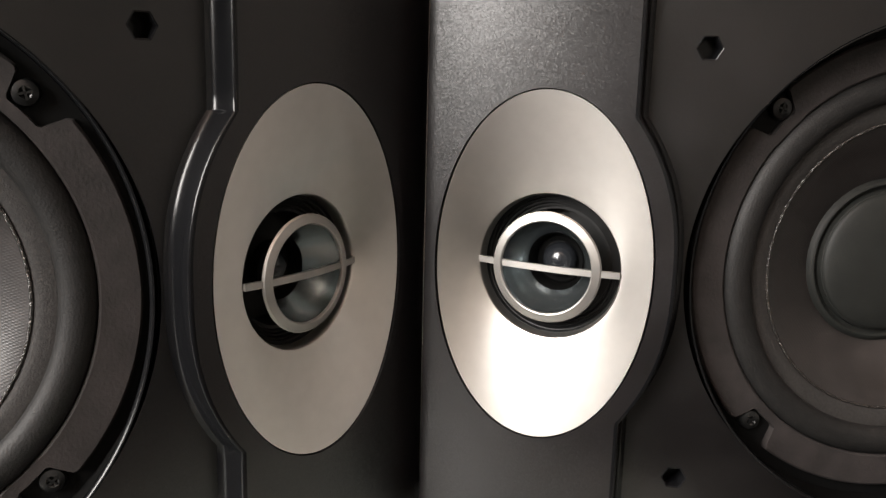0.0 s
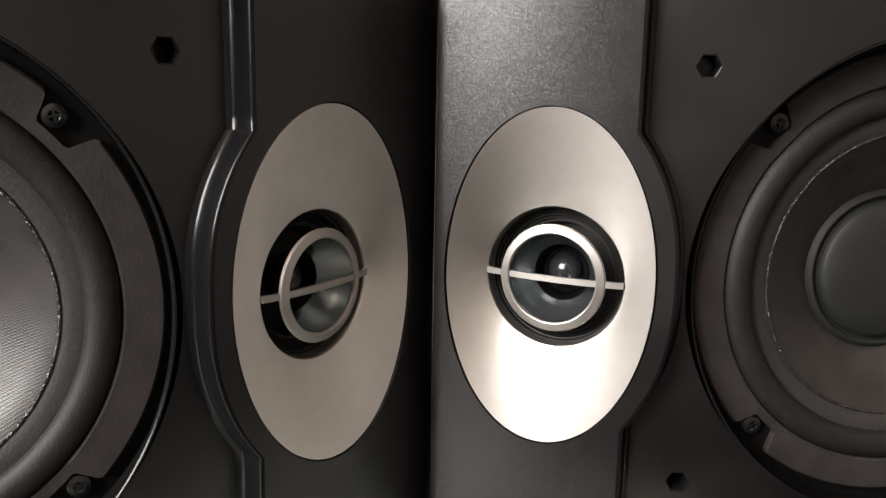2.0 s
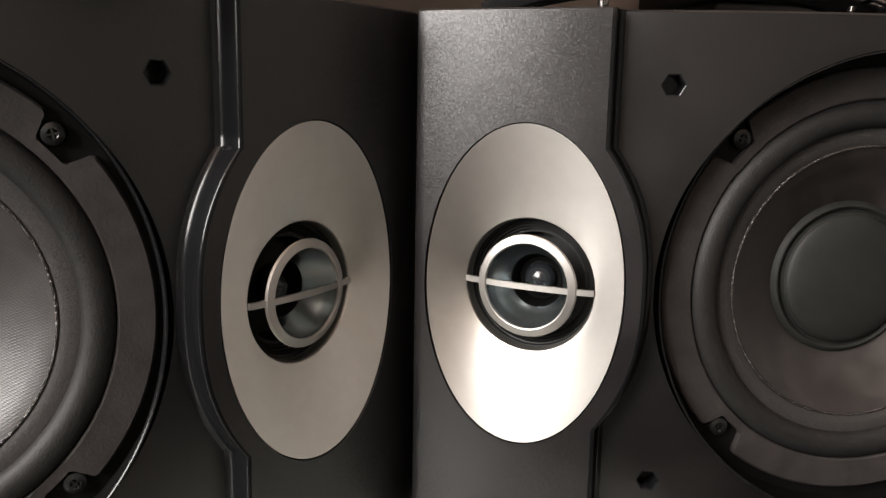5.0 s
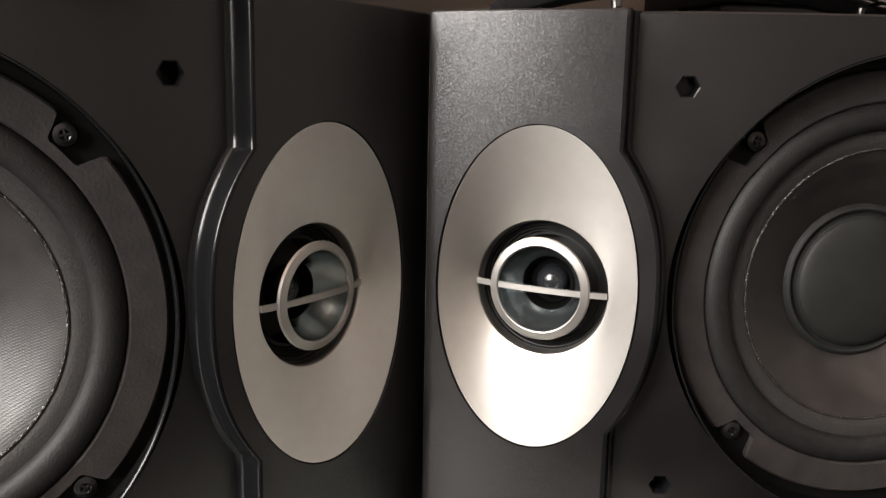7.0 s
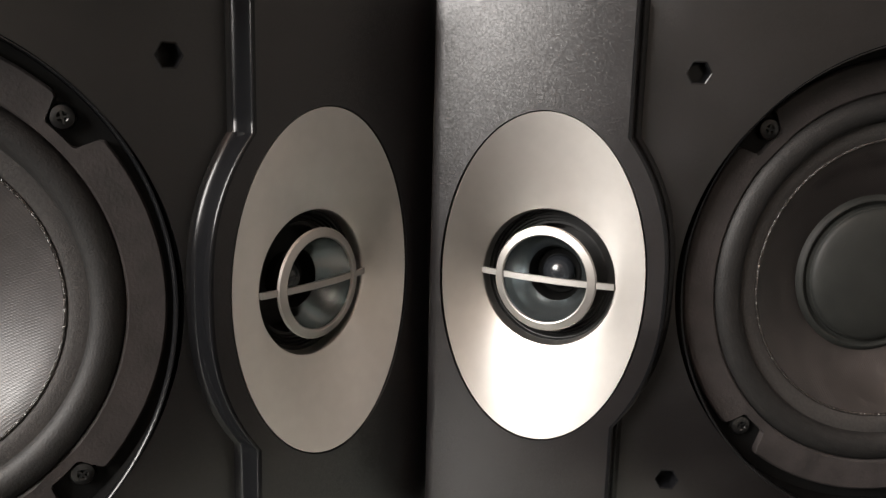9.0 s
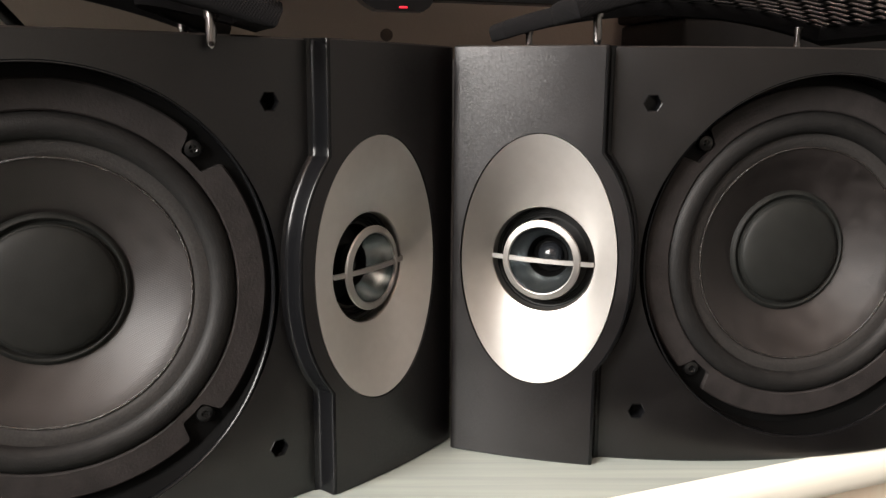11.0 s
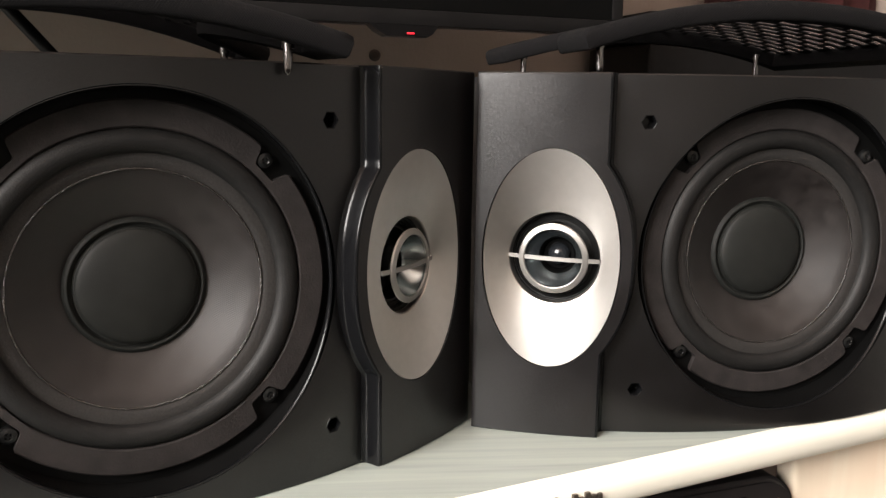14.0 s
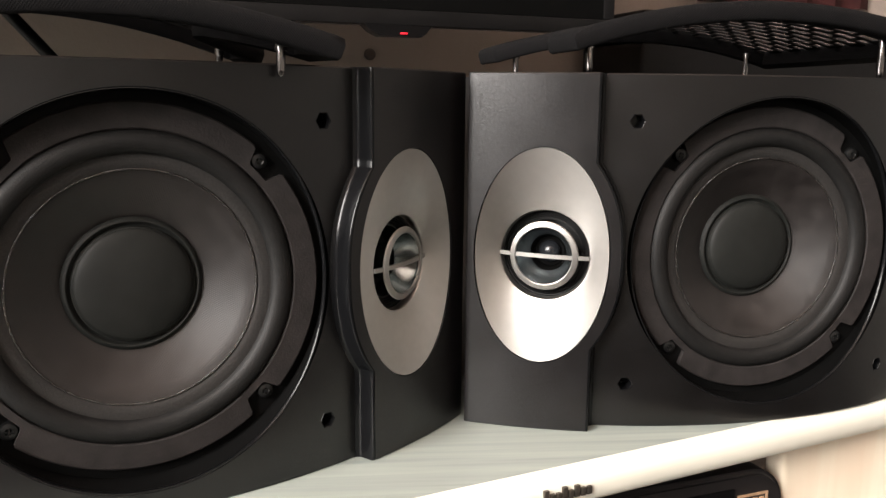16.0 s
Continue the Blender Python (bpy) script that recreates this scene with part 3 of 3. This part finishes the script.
# ---- grilles that lie on the cabinets ----
def grille(px, py, turn, z_of, s0, s1, horn, roll, thick, spring, pegs, label):
    """A bowed cloth grille, face up. s runs along it, w across it; z_of(s) is its under edge."""
    ca, sa = math.cos(radians(turn)), math.sin(radians(turn))
    W0, W1, RIM, TH = -0.022, 0.178, 0.013, thick
    root = empty("speaker_grille", label, "speaker grille", "two loudspeaker grilles", m=pose(px, py, 0))

    def P(s, w, h):
        slope = (z_of(s + 0.001) - z_of(s - 0.001)) / 0.002
        k = 1 / math.hypot(1, slope)
        ss, zz = s - slope * k * h, z_of(s) + k * h
        return Vector((ss * ca - w * sa, ss * sa + w * ca, zz + roll * w - spring * s * (1 - w / 0.178)))

    mid = (W0 + W1) / 2

    def end(w):
        """The end with the hollow that clears the tweeter."""
        d = abs(w - mid) / 0.0545
        return (s1 if horn > 0 else s0) - horn * (0.0 if d >= 1 else 0.036 * (1 - d ** 2.6))

    def rows_of(w):
        a, b = (s0, end(w)) if horn > 0 else (end(w), s1)
        return a, b

    # frame with rounded top edges, as a ring strip round the outline
    outline = []
    for k in range(41):
        w = W0
        a, b = rows_of(w)
        outline.append((a + (b - a) * k / 40, w))
    for k in range(1, 40):
        w = W0 + (W1 - W0) * k / 40
        outline.append((rows_of(w)[1], w))
    for k in range(41):
        a, b = rows_of(W1)
        outline.append((b + (a - b) * k / 40, W1))
    for k in range(1, 40):
        w = W1 + (W0 - W1) * k / 40
        outline.append((rows_of(w)[0], w))
    inset = []
    n = len(outline)
    for i, (s, w) in enumerate(outline):
        a, b = Vector(outline[i - 2]), Vector(outline[(i + 2) % n])
        d = (b - a).normalized()
        nrm = Vector((-d.y, d.x))
        inset.append((s + nrm.x * RIM, w + nrm.y * RIM))
    bm = bmesh.new()
    q = lambda i, f: (outline[i][0] + (inset[i][0] - outline[i][0]) * f, outline[i][1] + (inset[i][1] - outline[i][1]) * f)
    prof = ((1.0, 0.004), (0.9, 0.0), (0.1, 0.0), (0.0, 0.0015), (0.0, TH - 0.004), (0.12, TH - 0.001), (0.4, TH), (1.0, TH))
    sheet(bm, [[P(*q(i, f), h) for i in range(n)] for f, h in prof], close_u=True, close_v=True)
    rim = part("grille_frame", bm, M_CLOTH, root, "cloth-wrapped bowed frame", 60)
    # stretched cloth between the rims
    bm = bmesh.new()
    grid = []
    for j in range(25):
        w = W0 + 0.012 + (W1 - W0 - 0.024) * j / 24
        a, b = rows_of(w)
        grid.append([P(a + 0.010 + (b - a - 0.020) * k / 40, w, TH - 0.0012) for k in range(41)])
    sheet(bm, grid)
    part("cloth", bm, M_MESHCLOTH, root, "thin charcoal speaker cloth")
    # lattice under the cloth: ribs across and short staggered ribs along
    bm = bmesh.new()
    a, b = s0 + 0.012, s1 - 0.012
    nrib = 15
    for j in range(nrib + 1):
        w = W0 + 0.012 + (W1 - W0 - 0.024) * j / nrib
        lo, hi = rows_of(w)
        seg = 24
        rows = []
        for k in range(seg + 1):
            s = lo + 0.011 + (hi - lo - 0.022) * k / seg
            rows.append([P(s, w - 0.0016, TH - 0.0027), P(s, w + 0.0016, TH - 0.0027), P(s, w + 0.0016, TH - 0.0018), P(s, w - 0.0016, TH - 0.0018)])
        sheet(bm, rows, close_u=True)
        if j == nrib:
            break
        w2 = W0 + 0.012 + (W1 - W0 - 0.024) * (j + 1) / nrib
        s = a + (0.009 if j % 2 else 0.0)
        while s < b:
            if s > max(lo, rows_of(w2)[0]) + 0.012 and s < min(hi, rows_of(w2)[1]) - 0.012:
                c = [(s - 0.0016, w + 0.0016), (s + 0.0016, w + 0.0016), (s + 0.0016, w2 - 0.0016), (s - 0.0016, w2 - 0.0016)]
                box(bm, [P(x, y, TH - 0.0026) for x, y in c] + [P(x, y, TH - 0.0019) for x, y in c])
            s += 0.018
    part("lattice", bm, M_GRILLE, root, "black plastic lattice")
    for s, w, length in pegs:
        bm = bmesh.new()
        top, axis = P(s, w, 0.002), (P(s, w, -1) - P(s, w, 0)).normalized()
        axis = (axis * 0.12 + Vector((0, 0, -1))).normalized()
        tube(bm, [top, top + axis * 0.0035], 0.0030, 14)
        tube(bm, [top + axis * 0.0030, top + axis * (length - 0.003), top + axis * (length - 0.001), top + axis * length], [0.0022, 0.0022, 0.0017, 0.0006], 14)
        part("peg", bm, M_CHROME, root, "short nickel-plated peg", 40)
    return root


TOP = SHELF + 2 * HALF
arc_r = lambda s: TOP + 0.0300 - (s - 0.1175) ** 2 / 0.80 + 0.0048 * (1 - s / 0.195)
grille(0.0802, 0.3069, 7.8, arc_r, -0.020, 0.232, -1, 0.0, 0.0115, 0.0, [(-0.004, 0.0, 0.0176), (0.0, 0.151, 0.0178), (0.195, 0.0, 0.0233), (0.195, 0.151, 0.0233)],
       "bowed charcoal cloth speaker grille resting on its pegs on a loudspeaker")
arc_l = lambda s: TOP + 0.0270 - (s + 0.115) ** 2 / 0.67
grille(-0.0942, 0.2187, 20.0, arc_l, -0.225, 0.022, 1, 0.0315, 0.0112, -0.095, [(0.0, 0.0, 0.0155), (0.0, 0.151, 0.0095), (-0.19, 0.0, 0.0095), (-0.19, 0.151, 0.0235)],
       "bowed charcoal cloth speaker grille hanging over the cabinet's front edge")

# ---- shelf and what is under it ----
EDGE_TURN = radians(21.0)           # direction of the shelf's front edge


def edge_pt(a, d, z):
    """a along the shelf's front edge, d inwards from it."""
    c, e = math.cos(EDGE_TURN), math.sin(EDGE_TURN)
    return Vector((0.141 + a * c - (d - 0.003) * e, 0.2565 + a * e + (d - 0.003) * c, z))


bm = bmesh.new()
prism(bm, [edge_pt(-1.25, 0.0122, 0), edge_pt(1.12, 0.0122, 0), room(1.20, V1, 0), room(-1.25, V1, 0)], SHELF - 0.019, SHELF)
thing("shelf_board", bm, M_SHELF, "pale grey-white wood-grain shelf with a rounded front edge", "shelf", kind="structure")
# Rounded front edge as its own piece, its lit look painted in.
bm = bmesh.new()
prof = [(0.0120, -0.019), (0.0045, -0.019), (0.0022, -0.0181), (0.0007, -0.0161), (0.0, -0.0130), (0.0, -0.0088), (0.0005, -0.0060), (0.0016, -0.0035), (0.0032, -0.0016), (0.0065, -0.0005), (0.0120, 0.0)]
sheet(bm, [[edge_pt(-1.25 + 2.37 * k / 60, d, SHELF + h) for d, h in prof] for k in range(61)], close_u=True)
tagged(part("lit_edge", bm, M_EDGE, bpy.data.objects["shelf_board"], "rounded front edge, coloured paler for the light on it", 60))
bm = bmesh.new()
rbox(bm, 0.2930, 0.70, 0.239, 0.257, 0.0, SHELF - 0.0205, 0.006, 4)
thing("front_panel", bm, M_PANEL, "pinkish beech front panel below the shelf with rounded edges", "panel", kind="structure")
bm = bmesh.new()
rbox(bm, -1.25, -1.23, 0.32, V1, 0.0, SHELF - 0.0195, 0.0015)
thing("side_panel_far", bm, M_PANEL, "pinkish beech side panel of the cabinet", "panel", kind="structure")
bm = bmesh.new()
rbox(bm, -1.229, 0.439, 0.224, 0.499, 0.513, 0.533, 0.002)
thing("shelf_lower", bm, M_PANEL, "lower beech shelf carrying the stereo device", "shelf", kind="structure")

# ---- room shell ----
def shell(name, u0, u1, v0, v1, z0, z1, mat, label):
    bm = bmesh.new()
    rbox(bm, u0, u1, v0, v1, z0, z1)
    return thing(name, bm, mat, label, name.split("_")[0], kind="structure")


# All but wall_back are unseen; they close the room and shape reflected light.
shell("floor", U0 - 0.12, U1 + 0.12, V0 - 0.12, V1 + 0.12, -0.1, 0.0, M_FLOOR, "unseen floor, near black to keep low reflections dark")
shell("ceiling", U0 - 0.12, U1 + 0.12, V0 - 0.12, V1 + 0.12, CEIL, CEIL + 0.1, M_CEIL, "unseen ceiling, warm-toned to tint the reflections")
shell("wall_back", U0, U1, V1, V1 + 0.12, 0.0, CEIL, M_WALL, "greige painted wall behind the television")
shell("wall_front", U0, U1, V0 - 0.12, V0, 0.0, CEIL, M_FRONT, "unseen wall facing the shelf, brightened for its reflections")
shell("wall_right", U1, U1 + 0.12, V0 - 0.12, V1 + 0.12, 0.0, CEIL, M_ROOM_R, "unseen right wall, toned for its reflections")
bm = bmesh.new()
for v0, v1, z0, z1 in ((V0 - 0.12, WIN[0], 0, CEIL), (WIN[1], V1 + 0.12, 0, CEIL), (WIN[0], WIN[1], 0, WIN[2]), (WIN[0], WIN[1], WIN[3], CEIL)):
    rbox(bm, U0 - 0.12, U0, v0, v1, z0, z1)
thing("wall_left", bm, M_ROOM, "unseen wall with a window opening, pink-toned for its bounce", "wall", kind="structure")
bm = bmesh.new()
for v0, v1, z0, z1 in ((WIN[0], WIN[0] + 0.05, WIN[2], WIN[3]), (WIN[1] - 0.05, WIN[1], WIN[2], WIN[3]), (WIN[0] + 0.05, WIN[1] - 0.05, WIN[2], WIN[2] + 0.05), (WIN[0] + 0.05, WIN[1] - 0.05, WIN[3] - 0.05, WIN[3])):
    rbox(bm, U0 - 0.09, U0 - 0.04, v0, v1, z0, z1, 0.003)
thing("window_1", bm, M_FRAME, "white painted window frame", "window", kind="structure")

bm = bmesh.new()
rbox(bm, -1.229, 0.439, 0.50, 0.51, 0.0, SHELF - 0.0195)
thing("back_panel", bm, M_FRAME, "off-white back panel of the open compartment", "panel", kind="structure")

# ---- television ----
TVV = 0.452
tv = empty("television", "black flat television with a red standby light above the loudspeakers", "television", m=pose(0, 0, 0))
bm = bmesh.new()
rbox(bm, -0.95, 0.283, TVV + 0.004, TVV + 0.05, 0.952, 1.68, 0.004, 3)
part("housing", bm, M_TV, tv, "black plastic housing")
bm = bmesh.new()
rbox(bm, -0.72, 0.05, TVV + 0.0505, TVV + 0.11, 0.962, 1.30, 0.008, 3)
part("rear_housing", bm, M_TV, tv)
bm = bmesh.new()
rbox(bm, -0.95, 0.283, TVV - 0.002, TVV + 0.0035, 0.9490, 0.9605, 0.0012)
part("lower_bezel", bm, M_TVBAND, tv, "satin dark grey bezel")
bm = bmesh.new()
rbox(bm, -0.95, 0.283, TVV, TVV + 0.0035, 1.665, 1.68, 0.0012)
part("upper_bezel", bm, M_TVBAND, tv)
bm = bmesh.new()
rbox(bm, 0.273, 0.283, TVV, TVV + 0.0035, 0.961, 1.6645, 0.0012)
part("side_bezel", bm, M_TVBAND, tv)
bm = bmesh.new()
rbox(bm, -0.949, 0.2725, TVV + 0.001, TVV + 0.0036, 0.961, 1.6645)
part("screen", bm, M_SCREEN, tv, "switched-off glossy screen")
bm = bmesh.new()
pts = [(0.068, 0.9490), (0.121, 0.9490), (0.117, 0.9435), (0.113, 0.9408), (0.081, 0.9408), (0.074, 0.9440)]
fr = [bm.verts.new(room(u, TVV - 0.003, z)) for u, z in pts]
bk = [bm.verts.new(room(u, TVV + 0.010, z)) for u, z in pts]
for i in range(6):
    bm.faces.new((fr[i], fr[(i + 1) % 6], bk[(i + 1) % 6], bk[i]))
bm.faces.new(fr)
bm.faces.new(bk[::-1])
sensor = part("sensor_housing", bm, M_TV, tv, "small black sensor housing under the bezel", 20)
bm = bmesh.new()
rbox(bm, 0.0960, 0.1018, TVV - 0.0040, TVV - 0.0031, 0.9424, 0.9438, 0.0004)
part("standby_light", bm, M_LED, sensor, "glowing red standby light")
for foot, knee in ((0.040, -0.191), (-0.704, -0.473)):
    bm = bmesh.new()
    a, b = room(knee, 0.545, 0.972), room(foot, 0.555, SHELF)
    tube(bm, [a, a.lerp(b, 0.5), b + Vector((0, 0, 0.002))], [0.0048, 0.0045, 0.0045], 12)
    part("leg", bm, M_TVBAND, tv, "slanting black metal leg")

# ---- things behind the loudspeakers ----
# Unclear dark area behind the right loudspeaker, filled with an added black block.
back_block = empty("black_block", "plain black two-part block filling the dark area behind a loudspeaker", "box", m=pose(0, 0, 0))
bm = bmesh.new()
rbox(bm, 0.385, 0.90, 0.56, 0.68, SHELF, 0.955, 0.006, 3)
part("block_body", bm, M_TVBAND, back_block)
bm = bmesh.new()
rbox(bm, 0.382, 0.903, 0.557, 0.683, 0.9555, 0.985, 0.005, 3)
part("block_top", bm, M_TVBAND, back_block)
bm = bmesh.new()
cl = []
for j in range(13):
    z = 1.014 + 0.6 * j / 12
    cl.append([room(0.545 + 0.27 * k / 30, 0.690 + 0.004 * math.sin(k * 1.3) + 0.002 * math.sin(j + k), z + 0.003 * math.sin(k * 0.5)) for k in range(31)])
sheet(bm, cl)
bmesh.ops.solidify(bm, geom=bm.faces[:], thickness=0.002)
thing("wall_hanging", bm, M_RED, "dark red cloth hanging on the wall", "wall hanging")
bm = bmesh.new()
pl = lambda x, y, h: room(0.144 + x, V1 - h, 0.941 + y)
lathe(bm, [(0.0001, 0.003), (0.004, 0.003), (0.006, 0.0015), (0.0062, 0.0)], pl, 20)
thing("wall_plug", bm, M_BROWN, "small dark plug in the greige wall", "wall plug")

# ---- stereo device and badge below the shelf's front ----
dev = empty("stereo_receiver", "black stereo device with a gold-framed label on the lower shelf", "stereo", m=pose(*room(-0.021, -0.023, 0.013)))
bm = bmesh.new()
c = [(-0.12, 0.5205), (0.311, 0.5205)] + [(0.284 + 0.027 * math.cos(k * math.pi / 24), 0.623 + 0.027 * math.sin(k * math.pi / 24)) for k in range(13)] + [(-0.12, 0.650)]
vs = sheet(bm, [[room(u, v, z) for u, z in c] for v in (0.255, 0.485)], close_u=True)
bm.faces.new(vs[0])
bm.faces.new(vs[-1][::-1])
bmesh.ops.recalc_face_normals(bm, faces=bm.faces[:])
bmesh.ops.bevel(bm, geom=[e for e in bm.edges if len({len(f.verts) > 6 for f in e.link_faces}) == 2], offset=0.003, segments=3, affect="EDGES")
part("casing", bm, M_DEVICE, dev, "black plastic casing with rounded corner")
bm = bmesh.new()
rbox(bm, -0.11, 0.268, 0.2525, 0.2545, 0.555, 0.641, 0.0008)
part("front_plate", bm, M_TV, dev, "glossy black front plate")
bm = bmesh.new()
for u0, u1, z0, z1 in ((0.272, 0.296, 0.6337, 0.6350), (0.272, 0.296, 0.6195, 0.6208), (0.272, 0.2733, 0.6208, 0.6337), (0.2947, 0.296, 0.6208, 0.6337)):
    rbox(bm, u0, u1, 0.2538, 0.2552, z0, z1)
label = part("label_frame", bm, M_GOLD, dev, "thin gold rectangle")
for k in range(4):
    bm = bmesh.new()
    rbox(bm, 0.2750 + 0.0049 * k, 0.2784 + 0.0049 * k, 0.2540, 0.2552, 0.6228, 0.6318, 0.0003)
    part("label_mark", bm, M_GOLD, label)
badge = empty("shelf_badge", "small dark bronze badge of plain strokes on the shelf's front edge", "badge", m=pose(0, 0, 0))
for k in range(8):
    bm = bmesh.new()
    u = -0.1135 + 0.0039 * k
    h = (0.0072, 0.0046, 0.0046, 0.0070, 0.0046, 0.0066, 0.0046, 0.0046)[k]
    z0 = SHELF - 0.0125
    c = [(u, -0.0014), (u + 0.0031, -0.0014), (u + 0.0031, 0.0008), (u, 0.0008)]
    box(bm, [edge_pt(*q, z0) for q in c] + [edge_pt(*q, z0 + h) for q in c], 0.0005)
    part("stroke", bm, M_BADGE, badge)
